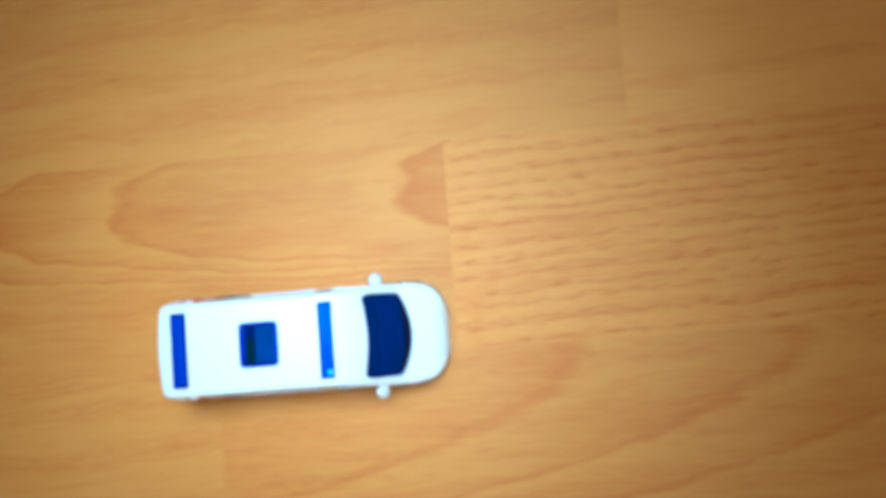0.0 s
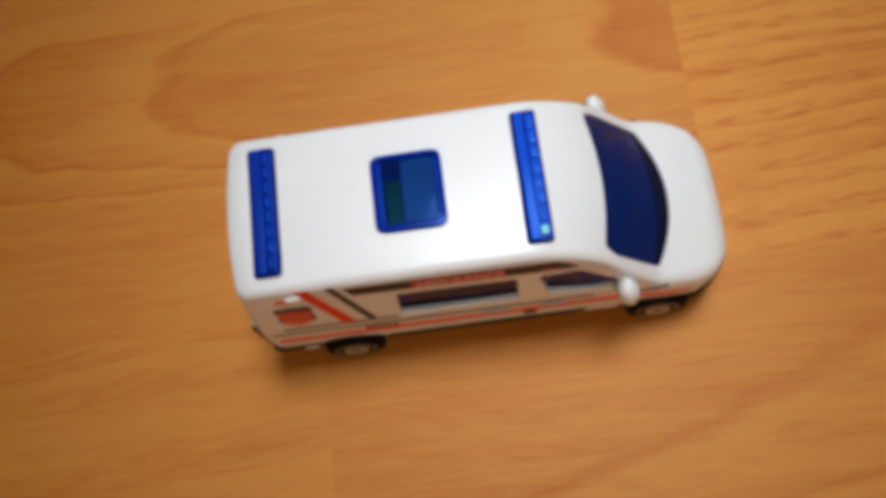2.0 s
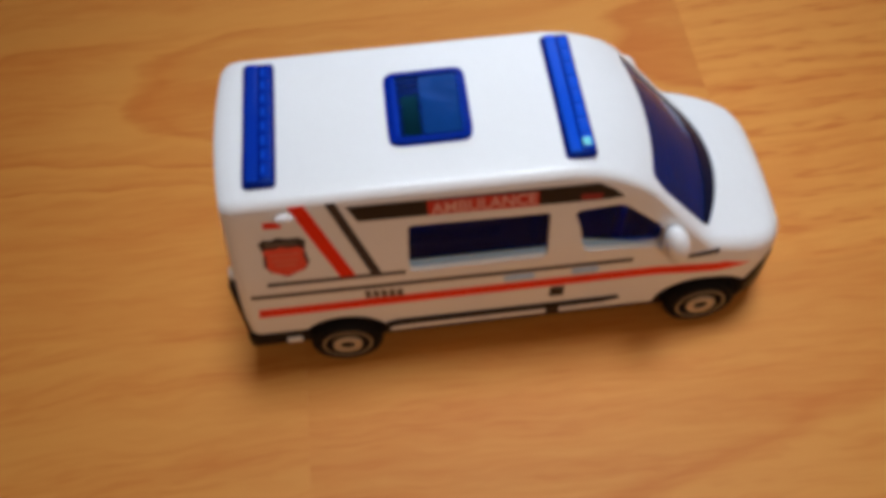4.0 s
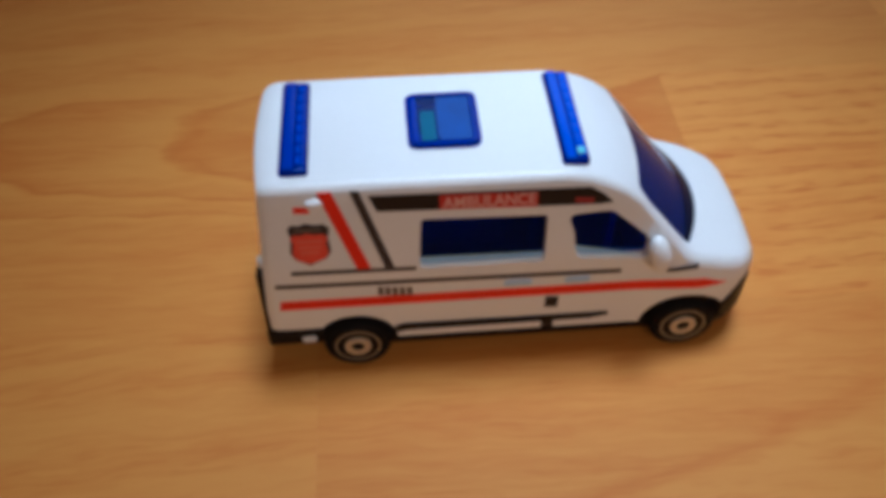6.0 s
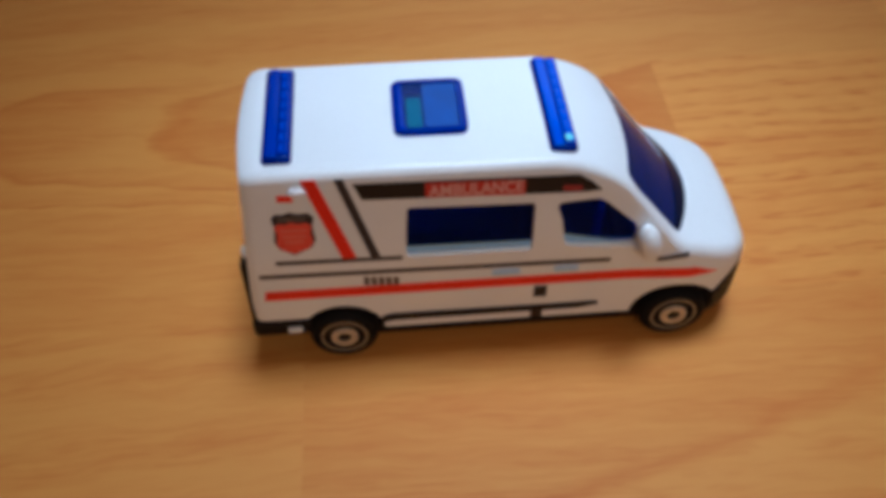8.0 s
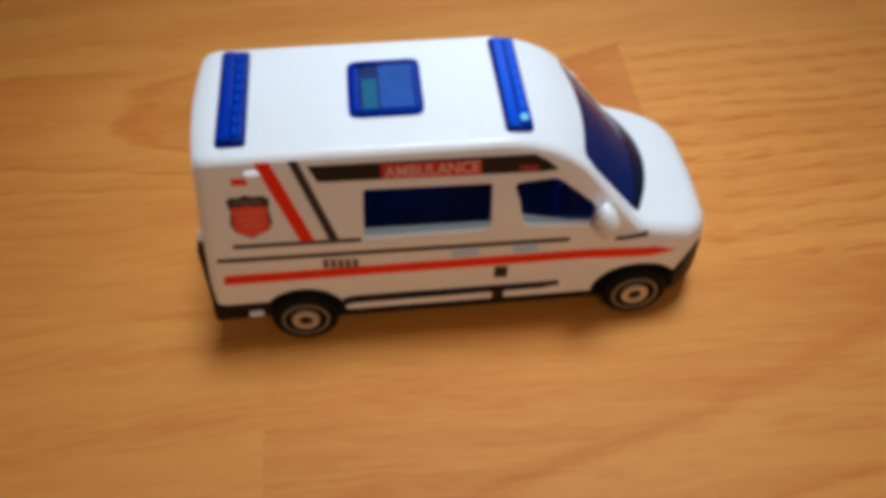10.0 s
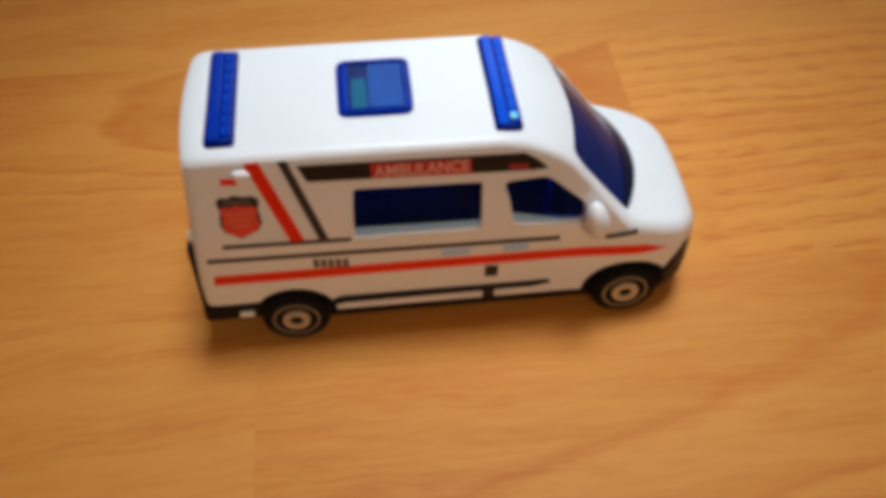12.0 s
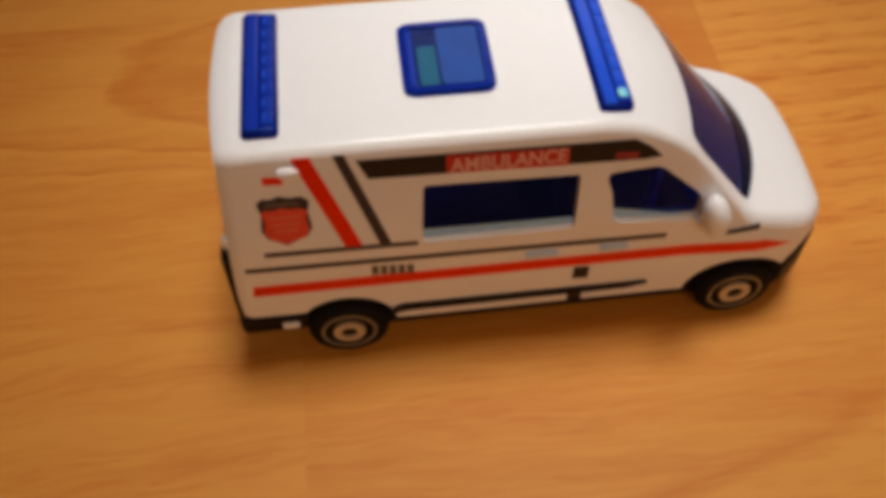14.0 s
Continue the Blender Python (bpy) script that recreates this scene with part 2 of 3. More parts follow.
def part(name, bm, mat, parent=None, label="", scale=CM, smooth=35):
    """Links a bmesh, built in centimetres, as one mesh object under a thing or a part."""
    bm.transform(Matrix.Scale(scale, 4))
    me = finish(bm, smooth)
    me.name = name
    me.materials.append(mat)
    ob = new(name, me)
    if parent:
        ob.parent = parent
    return tagged(ob, label)


def box(x0, x1, y0, y1, z0, z1, bevel=0.0, segments=2, bm=None):
    bm = bm or bmesh.new()
    made = bmesh.ops.create_cube(bm, size=1.0, matrix=Matrix.LocRotScale(((x0 + x1) / 2, (y0 + y1) / 2, (z0 + z1) / 2), None, (x1 - x0, y1 - y0, z1 - z0)))
    if bevel:
        edges = {e for v in made["verts"] for e in v.link_edges}
        bmesh.ops.bevel(bm, geom=list(edges), offset=bevel, segments=segments, profile=0.5, affect="EDGES")
    return bm


def prism(points, lift, bm=None):
    """A solid between the ring of points and the same ring moved by lift (a function of a point)."""
    bm = bm or bmesh.new()
    a = [bm.verts.new(p) for p in points]
    b = [bm.verts.new(lift(Vector(p))) for p in points]
    bm.faces.new(a)
    bm.faces.new(b[::-1])
    for i in range(len(a)):
        j = (i + 1) % len(a)
        bm.faces.new((a[j], a[i], b[i], b[j]))
    return bm


def rounded(corners, radius, steps=4):
    """The corners of a flat outline (pairs), each cut round."""
    out = []
    n = len(corners)
    for i in range(n):
        p, q, r = (Vector(corners[(i + k) % n]) for k in (-1, 0, 1))
        a, c = q + (p - q).normalized() * radius, q + (r - q).normalized() * radius
        for k in range(steps + 1):
            t = k / steps
            out.append(tuple((1 - t) ** 2 * a + 2 * t * (1 - t) * q + t * t * c))
    return out


def turned(profile, y0, x, z, steps=40, bm=None):
    """A body turned about an axle along y: pairs of (radius, y)."""
    bm = bm or bmesh.new()
    rings = []
    for r, y in profile:
        rings.append([bm.verts.new((x + r * math.cos(2 * math.pi * k / steps), y0 + y, z + r * math.sin(2 * math.pi * k / steps))) for k in range(steps)])
    for a, b in zip(rings, rings[1:]):
        for k in range(steps):
            bm.faces.new((a[k], a[(k + 1) % steps], b[(k + 1) % steps], b[k]))
    bm.faces.new(rings[0])
    bm.faces.new(rings[-1][::-1])
    return bm


def volume(me):
    bm = bmesh.new()
    bm.from_mesh(me)
    v = bm.calc_volume()
    bm.free()
    return v


def cut(ob, cutters):
    """Takes the cutters' solids out of ob for good; a cut that would spoil the mesh is tried again a hair's breadth aside."""
    for bm in cutters:
        bm.transform(Matrix.Scale(CM, 4))
        c = new("cutter", finish(bm))
        mod = ob.modifiers.new("cut", "BOOLEAN")
        mod.operation, mod.solver, mod.object = "DIFFERENCE", "EXACT", c
        before = volume(ob.data)
        for k in range(8):
            c.location = Vector((0.000013, 0.000017, 0.000011)) * k
            bpy.context.view_layer.update()
            me = bpy.data.meshes.new_from_object(ob.evaluated_get(bpy.context.evaluated_depsgraph_get()))
            if 0.25 * before < volume(me) < 0.9985 * before:
                break
        else:
            print("CUT FAILED", ob.name, cutters.index(bm))
        ob.modifiers.clear()
        ob.data = me
        bpy.data.objects.remove(c)
    ob.data.shade_smooth()
    ob.data.set_sharp_from_angle(angle=radians(32))


# ---- the room ----
ROOM = (-2.2, 1.8, -2.0, 2.0, 2.5)


def room():
    x0, x1, y0, y1, top = ROOM
    t = 0.2

    def slab(name, *a, mat=WALL, label="plain painted room wall"):
        return tagged(part(name, box(*a), mat, None, scale=1.0), label, "wall", kind="structure")

    slab("wall_west", x0 - t, x0, y0 - t, y1 + t, -0.05, top)
    tagged(slab("ceiling", x0 - t, x1 + t, y0 - t, y1 + t, top, top + t, mat=CEILING, label="plain white room ceiling"), category="ceiling")
    slab("wall_east", x1, x1 + t, y0 - t, y1 + t, -0.05, top)
    # the two walls with window openings; the south opening is added for fill light
    north = slab("wall_north", x0, x1, y1, y1 + t, -0.05, top)
    hole = box(-0.1, 1.1, y1 - 0.1, y1 + t + 0.1, 0.8, 2.1)
    hole.transform(Matrix.Scale(1 / CM, 4))
    cut(north, [hole])
    south = slab("wall_south", x0, x1, y0 - t, y0, -0.05, top)
    hole = box(-0.35, 0.85, y0 - t - 0.1, y0 + 0.1, 0.8, 2.1)
    hole.transform(Matrix.Scale(1 / CM, 4))
    cut(south, [hole])
    win = tagged(new("window_1"), "unseen white framed window in the room wall", "window", kind="structure")
    win.matrix_basis = pose(0.5, y1 + 0.16, 0.8, 0, 0, 90)
    for name, a in (("window_sill", (-0.2, 0.04, -0.66, 0.66, -0.03, 0.0)), ("window_frame", (-0.03, 0.03, -0.6, -0.55, 0.0, 1.3)), ("window_frame", (-0.03, 0.03, 0.55, 0.6, 0.0, 1.3)),
                    ("window_frame", (-0.03, 0.03, -0.55, 0.55, 1.25, 1.3)), ("window_frame", (-0.03, 0.03, -0.55, 0.55, 0.0, 0.05))):
        part(name, box(*a), FRAME_WHITE, win, scale=1.0)
    # the south window is added, unseen, to hold the fill lamp
    other = copy_thing(win, pose(0.25, y0 - 0.16, 0.8, 0, 0, -90))
    other.name = "window_2"


room()


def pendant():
    """An added, unseen fixture for the vignette spot: a shade that is open below, with a socket and a cord up to the
    ceiling.
    """
    thing = tagged(new("pendant_lamp"), "white pendant lamp, added unseen to imitate darkened view edges", "pendant lamp")
    thing.location = VIGNETTE_LAMP
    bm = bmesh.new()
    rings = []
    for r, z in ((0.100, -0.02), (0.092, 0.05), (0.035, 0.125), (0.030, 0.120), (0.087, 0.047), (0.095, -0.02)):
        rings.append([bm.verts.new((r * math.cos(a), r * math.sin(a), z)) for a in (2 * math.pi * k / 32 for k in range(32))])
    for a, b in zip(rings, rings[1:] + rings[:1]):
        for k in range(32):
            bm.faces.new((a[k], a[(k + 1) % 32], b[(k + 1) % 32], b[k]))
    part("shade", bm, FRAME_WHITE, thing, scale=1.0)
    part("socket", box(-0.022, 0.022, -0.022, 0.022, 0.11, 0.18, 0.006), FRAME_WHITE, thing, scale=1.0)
    part("cord", box(-0.003, 0.003, -0.003, 0.003, 0.18, ROOM[4] - VIGNETTE_LAMP.z), BLACK, thing, scale=1.0)


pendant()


# ---- the toy ambulance ----
def curve(keys, x):
    """Smooth value between keys (x, value)."""
    if x <= keys[0][0]:
        return keys[0][1]
    for (a, p), (b, q) in zip(keys, keys[1:]):
        if x <= b:
            return p + (q - p) * (x - a) / (b - a)
    return keys[-1][1]


TOP = ((-3.72, 3.45), (-3.68, 3.50), (-3.5, 3.53), (-2.0, 3.53), (0.5, 3.51), (0.8, 3.46), (1.05, 3.37), (1.3, 3.23), (1.5, 3.07), (1.75, 2.80), (2.1, 2.40), (2.4, 2.05), (2.52, 1.96), (2.8, 1.86), (3.05, 1.75), (3.22, 1.67), (3.34, 1.56), (3.42, 1.42), (3.48, 1.22), (3.52, 0.95))
WIDE = ((-3.72, 1.24), (-3.68, 1.29), (-3.6, 1.325), (-3.5, 1.33), (1.7, 1.33), (2.2, 1.36), (2.5, 1.375), (2.8, 1.35), (3.0, 1.30), (3.15, 1.22), (3.28, 1.09), (3.40, 0.90), (3.48, 0.68), (3.52, 0.48))
CROWN = ((-3.7, 0.02), (0.5, 0.03), (1.2, 0.035), (1.6, 0.05), (2.3, 0.08), (2.6, 0.08), (3.2, 0.06), (3.52, 0.04))


def nose(x):
    """The bonnet runs a little further forward than the cab."""
    return x if x < 2.1 else 2.1 + (x - 2.1) * 1.095


TOP, WIDE, CROWN = ([(nose(x), v) for x, v in keys] for keys in (TOP, WIDE, CROWN))
BELT, TUMBLE, TUCK, SHOULDER = 2.1, 0.12, 0.06, 0.115
FORWARD = ((0.8, 0.0), (1.5, 0.09), (2.55, 0.09), (3.2, 0.0))
SWEEP = ((0.7, 0.0), (1.5, 0.11), (2.1, 0.20), (2.55, 0.27), (2.95, 0.18), (3.5, 0.0))


def swept(x, y):
    """How far the windscreen and the bonnet are carried forward in their middle and back at their sides."""
    return curve(FORWARD, x) - curve(SWEEP, x) * min(1.0, abs(y) / 1.1) ** 2


def side_y(x, z):
    """Half width of the body at x and height z."""
    w = curve(WIDE, x)
    top = curve(TOP, x - swept(x, 1.1))
    belt = min(BELT, top - 0.40)
    y = w - max(0.0, z - belt) * TUMBLE - max(0.0, 1.4 - z) * TUCK
    over = min(1.0, max(0.0, (z - (top - SHOULDER)) / SHOULDER)) if x < 2.0 else 0.0
    return y - SHOULDER * (1 - math.sqrt(1 - over * over))


def rear_lean(x, z):
    return 0.20 * max(0.0, min(1.0, (z - 0.8) / 2.7)) ** 1.3 * max(0.0, min(1.0, (-3.0 - x) / 0.6))


def rear_bow(x, y):
    """The back bulges towards its middle."""
    return -0.09 * (1 - min(1.0, abs(y) / 1.2) ** 2) * max(0.0, min(1.0, (-3.0 - x) / 0.6))


def section(x, inset=0.0, low=0.43):
    low = max(low, 0.77) if x < -2.94 else low
    w, top, crown = curve(WIDE, x + swept(x, 1.1)), curve(TOP, x) - inset, curve(CROWN, x)
    belt = min(BELT, top - 0.40 + inset)
    under = (1.4 - low) * TUCK
    pts = [(0.0, low), (0.5 * w, low), (w - inset - 0.06 - under, low), (w - inset - under, low + 0.06)]
    for k in range(1, 6):
        z = low + 0.06 + (belt - low - 0.06) * k / 5
        pts.append((w - inset - max(0.0, 1.4 - z) * TUCK, z))
    edge = min(SHOULDER + 0.07 * max(0.0, min(1.0, (x - 2.1) / 0.5)), (top - belt) * 0.7)
    for k in range(1, 7):
        z = belt + (top - edge - belt) * k / 6
        pts.append((w - inset - (z - belt) * TUMBLE, z))
    ye = w - inset - (top - edge - belt) * TUMBLE
    for k in range(1, 6):
        a = math.pi / 2 * k / 5
        pts.append((ye - edge * (1 - math.cos(a)) - 0.02 * k / 5, top - edge + edge * math.sin(a)))
    yt = pts[-1][0]
    for k in range(1, 7):
        y = yt * (1 - k / 6)
        pts.append((y, top + crown * (1 - (y / yt) ** 2)))
    return [(y, z) for y, z in pts]


def loft(xs, inset=0.0, low=0.43):
    bm = bmesh.new()
    rings = []
    for x in xs:
        half = section(x, inset, low)
        ring = half + [(-y, z) for y, z in half[-2:0:-1]]
        rings.append([bm.verts.new((x + rear_lean(x, z) + rear_bow(x, y) + swept(x, y), y, z)) for y, z in ring])
    n = len(rings[0])
    for a, b in zip(rings, rings[1:]):
        for k in range(n):
            bm.faces.new((a[k], a[(k + 1) % n], b[(k + 1) % n], b[k]))
    bm.faces.new(rings[0])
    bm.faces.new(rings[-1][::-1])
    return bm


def spaced(a, b, n):
    return [a + (b - a) * k / n for k in range(n + 1)]


def side_cutter(outline, sign, sill):
    """A prism through one side; below the height sill its reveal slopes up inwards."""
    pts = [(x, sign * 1.75, z) for x, z in outline]

    def inward(p):
        rise = 0.13 if p.z < sill else -0.02
        return Vector((p.x, sign * 0.95, p.z + rise * 3.0)) if p.z < sill else Vector((p.x, sign * 0.95, p.z - 0.06))

    return prism(pts, inward)


SIDE_WINDOW = rounded([(-1.450, 2.963), (0.250, 2.919), (0.245, 1.864), (-1.486, 1.864)], 0.06, 3)
DOOR_WINDOW = rounded([(0.541, 2.896), (1.120, 2.941), (1.680, 2.428), (1.682, 1.803), (0.690, 1.884)], 0.10, 3)
GLASS_LOW, GLASS_HIGH = Vector((2.55, 0, 1.95)), Vector((1.50, 0, 3.09))


def windscreen_outline():
    """Outline on the slope: (y, distance up the slope), in short steps so that it can follow the sweep of the glass."""
    run = (GLASS_HIGH - GLASS_LOW).length
    corners = [(-1.10, 0.0), (1.10, 0.0), (1.09, 0.80 * run), (1.0, 1.0 * run), (-1.0, 1.0 * run), (-1.09, 0.80 * run)]
    ring = rounded(corners, 0.09, 4)
    out = []
    for p, q in zip(ring, ring[1:] + ring[:1]):
        n = max(1, math.ceil(math.dist(p, q) / 0.16))
        out += [(p[0] + (q[0] - p[0]) * k / n, p[1] + (q[1] - p[1]) * k / n) for k in range(n)]
    return out


def on_slope(y, s, out):
    up = (GLASS_HIGH - GLASS_LOW).normalized()
    normal = Vector((-up.z, 0, up.x)) * -1
    p = GLASS_LOW + up * s
    return p + normal * out + Vector((swept(p.x, y), y, 0))


def bowed(y, s=0.0):
    return (0.055 - 0.015 * s) * (1 - (y / 1.1) ** 2)


def decal(name, outline, mat, parent, sign=-1, lift=0.006, label="", thick=0.012):
    """A thin printed patch on the side: outline in (x, z), cut into columns so that it follows the side."""
    bm = bmesh.new()
    flat = [bm.verts.new((x, 0.0, z)) for x, z in outline]
    bm.faces.new(flat)
    x0, x1 = min(p[0] for p in outline), max(p[0] for p in outline)
    columns = max(1, int((x1 - x0) / 0.15))
    for k in range(1, columns):
        bmesh.ops.bisect_plane(bm, geom=bm.verts[:] + bm.edges[:] + bm.faces[:], plane_co=(x0 + (x1 - x0) * k / columns, 0, 0), plane_no=(1, 0, 0))
    z0, z1 = min(p[1] for p in outline), max(p[1] for p in outline)
    heights = [z0 + (z1 - z0) * k / 4 for k in (1, 2, 3)] if z1 < 3.2 else [3.2, 3.36, 3.40, 3.42, 3.44, 3.46]
    for z in heights:
        if z1 - z0 > 0.3 or z > 3.2:
            bmesh.ops.bisect_plane(bm, geom=bm.verts[:] + bm.edges[:] + bm.faces[:], plane_co=(0, 0, z), plane_no=(0, 0, 1))
    made = bmesh.ops.extrude_face_region(bm, geom=bm.faces[:])
    top = {v for v in made["geom"] if isinstance(v, bmesh.types.BMVert)}
    for v in bm.verts:
        x, z = v.co.x, v.co.z
        v.co = (x + rear_lean(x, z), sign * (side_y(x, z) + (lift if v in top else lift - thick)), z)
    return part(name, bm, mat, parent, label, smooth=20)


def bar(x0, z0, x1, z1, w):
    """Outline of a straight stripe with upright ends."""
    return [(x0, z0 - w / 2), (x1, z1 - w / 2), (x1, z1 + w / 2), (x0, z0 + w / 2)]


def lettering(text, x0, x1, z0, z1, mat, parent, sign):
    """Block letters laid on the side."""
    cu = bpy.data.curves.new("letters", "FONT")
    cu.offset = 0.018
    cu.body, cu.extrude, cu.shear, cu.space_character = text, 0.0, 0.0, 1.0
    tmp = new("letters", cu)
    me = bpy.data.meshes.new_from_object(tmp.evaluated_get(bpy.context.evaluated_depsgraph_get()))
    bpy.data.objects.remove(tmp)
    bm = bmesh.new()
    bm.from_mesh(me)
    xs, ys = [v.co.x for v in bm.verts], [v.co.y for v in bm.verts]
    for v in bm.verts:
        u = (v.co.x - min(xs)) / (max(xs) - min(xs))
        if sign > 0:
            u = 1 - u
        x, z = x0 + (x1 - x0) * u, z0 + (z1 - z0) * (v.co.y - min(ys)) / (max(ys) - min(ys))
        v.co = (x, sign * (side_y(x, z) + 0.016), z)
    return part("lettering", bm, mat, parent, "white block letters", smooth=20)


def wheel(parent, x, sign):
    y = sign * 1.42
    s = -sign
    tyre = part("wheel", turned([(0.32, s * 0.02), (0.42, s * 0.0), (0.475, s * 0.03), (0.50, s * 0.08), (0.50, s * 0.36), (0.47, s * 0.42), (0.2, s * 0.44)], y, x, 0.50), RUBBER, parent, "black toy wheel with a pale gold ring")
    part("rim", turned([(0.345, s * 0.03), (0.345, -s * 0.006), (0.312, -s * 0.006), (0.312, s * 0.03)], y, x, 0.50), RIM_DULL, tyre)
    part("hub_cap", turned([(0.20, s * 0.03), (0.20, -s * 0.015), (0.17, -s * 0.03), (0.105, -s * 0.02), (0.10, s * 0.02)], y, x, 0.50, 28), RIM, tyre)
    part("axle_end", turned([(0.10, s * 0.02), (0.10, s * 0.005), (0.06, -s * 0.01)], y, x, 0.50, 20), BLACK, tyre)
    return tyre


def light_bar(name, x0, x1, half, z0, z1, parent, segments, glow):
    """A bevelled dark lens with a plain rail along its back and a row of rounded lamp segments along its front."""
    lens = part(name, box(x0, x1, -half, half, z0, z1 - 0.03, 0.06, 4), LENS_DARK, parent, "clear blue roof light bar")
    mid = x0 + (x1 - x0) * 0.56
    part("rail", box(x0 + 0.05, mid - 0.02, -half + 0.035, half - 0.035, z1 - 0.05, z1 - 0.005, 0.022, 3), glow, lens)
    step = (2 * half - 0.16) / segments
    for k in range(segments):
        y = -half + 0.08 + step * (k + 0.5)
        part("lamp_segment", box(mid, x1 - 0.035, y - 0.485 * step, y + 0.485 * step, z1 - 0.06, z1 - 0.004, 0.018, 3), glow, lens)
        # small brighter dashes that paint glints on the segments
        part("segment_spark", box(mid + 0.02, mid + 0.055, y - 0.26 * step, y + 0.26 * step, z1 - 0.02, z1 + 0.002, 0.006, 1), LENS_GLINT, lens)
    part("reflector", box(x0 + 0.08, x1 - 0.08, -half + 0.08, half - 0.08, z0 - 0.01, z0 + 0.02), CABIN, lens)
    return lens


def toy_ambulance():
    car = tagged(new("toy_ambulance"), "small white toy ambulance with blue lights standing on the floor", "toy ambulance")
    xs = spaced(-3.72, -3.3, 7) + [-3.2, -3.1, -3.0, -2.945, -2.935] + spaced(-2.8, 0.4, 16) + spaced(0.5, 3.0, 25) + [nose(x) for x in (3.08, 3.15, 3.22, 3.28, 3.34, 3.40, 3.45, 3.49, 3.52)]
    body = part("body", loft(xs), WHITE, car, "white lacquered van body")
    inner = spaced(-3.45, 0.4, 14) + spaced(0.6, 2.3, 12)
    cutters = [loft(inner, 0.14, 0.80)]
    for sign in (-1, 1):
        cutters += [side_cutter(SIDE_WINDOW, sign, 2.3), side_cutter(DOOR_WINDOW, sign, 2.3)]
        for x, r in ((-2.45, 0.61), (2.48, 0.66)):
            cutters.append(turned([(r, -0.45), (r, 0.45)], sign * 1.36, x, 0.48))
    out = windscreen_outline()
    screen_hole = prism([on_slope(y, s, -0.55) for y, s in out], lambda p: p + (on_slope(0, 0, 0.9) - on_slope(0, 0, 0)))
    bmesh.ops.triangulate(screen_hole, faces=screen_hole.faces[:])
    cutters.append(screen_hole)
    cutters.append(box(-1.50, -0.64, -0.48, 0.51, 3.2, 3.8))
    cut(body, cutters)

    # blue inserts: windscreen, side glass, roof hatch, light bars
    bm = bmesh.new()
    run = (GLASS_HIGH - GLASS_LOW).length
    rows, cols = 10, 14
    grid = {}
    for layer, depth in enumerate((-0.05, -0.10)):
        for i in range(rows + 1):
            for j in range(cols + 1):
                s = -0.20 + (run + 0.34) * i / rows
                y = (-1.15 + 2.3 * j / cols) * (1 - 0.04 * i / rows)
                grid[layer, i, j] = bm.verts.new(on_slope(y, s, bowed(y, s) + depth))
    for layer in (0, 1):
        for i in range(rows):
            for j in range(cols):
                bm.faces.new((grid[layer, i, j], grid[layer, i, j + 1], grid[layer, i + 1, j + 1], grid[layer, i + 1, j]))
    for i in range(rows):
        for j in (0, cols):
            bm.faces.new((grid[0, i, j], grid[0, i + 1, j], grid[1, i + 1, j], grid[1, i, j]))
    for j in range(cols):
        for i in (0, rows):
            bm.faces.new((grid[0, i, j], grid[0, i, j + 1], grid[1, i, j + 1], grid[1, i, j]))
    screen = part("windscreen", bm, SCREEN, car, "dark clear blue windscreen")
    # dark strip that paints the shade between glass and bonnet
    bm = bmesh.new()
    lower, upper = [], []
    for j in range(17):
        y = -1.08 + 2.16 * j / 16
        lower.append(bm.verts.new(on_slope(y, 0.012, 1.2 * bowed(y) - 0.006)))
        upper.append(bm.verts.new(on_slope(y, 0.10 + 0.17 * (1 - (y / 1.08) ** 2), bowed(y) - 0.042)))
    for j in range(16):
        bm.faces.new((lower[j], lower[j + 1], upper[j + 1], upper[j]))
    bmesh.ops.solidify(bm, geom=bm.faces[:], thickness=0.012)
    part("screen_edge", bm, SCREEN_SHADE, screen, "dark strip painted for shade along the windscreen's lower edge")
    for sign in (-1, 1):
        for name, outline in (("side_window", [(-1.500, 2.985), (0.300, 2.941), (0.294, 2.011), (-1.527, 2.011)]), ("door_window", [(0.500, 2.919), (1.119, 2.963), (1.701, 2.405), (1.682, 1.986), (0.628, 2.011)])):
            pts = [(x, sign * (side_y(0, z) - 0.08), z) for x, z in outline]
            part(name, prism(pts, lambda p: p - Vector((0, sign * 0.05, 0))), BLUE, car, "clear blue window insert")
        for corners in (((-1.478, 1.885), (0.221, 1.885), (0.225, 2.19), (-1.474, 2.22)), ((0.688, 1.900), (1.655, 1.815), (1.622, 2.04), (0.672, 2.27))):
            ring = [(x, sign * (1.305 if k < 2 else side_y(0, z) - 0.055), z) for k, (x, z) in enumerate(corners)]
            part("window_lip", prism(ring, lambda p: p - Vector((0, sign * 0.03, 0.03))), LIP, car, "pale blue sloping sill of the window")
    hatch = part("roof_hatch", prism([(x, y, 3.46) for x, y in rounded([(-1.56, -0.55), (-0.57, -0.55), (-0.57, 0.58), (-1.56, 0.58)], 0.15)], lambda p: p + Vector((0, 0, 0.12))), HATCH, car, "clear blue square roof hatch")
    bm = bmesh.new()
    rim_out = rounded([(-1.55, -0.54), (-0.575, -0.54), (-0.575, 0.57), (-1.55, 0.57)], 0.15, 5)
    rim_in = rounded([(-1.47, -0.46), (-0.655, -0.46), (-0.655, 0.49), (-1.47, 0.49)], 0.09, 5)
    rings = [[bm.verts.new((x, y, z)) for x, y in pts] for pts, z in ((rim_out, 3.57), (rim_out, 3.60), (rim_in, 3.61), (rim_in, 3.57))]
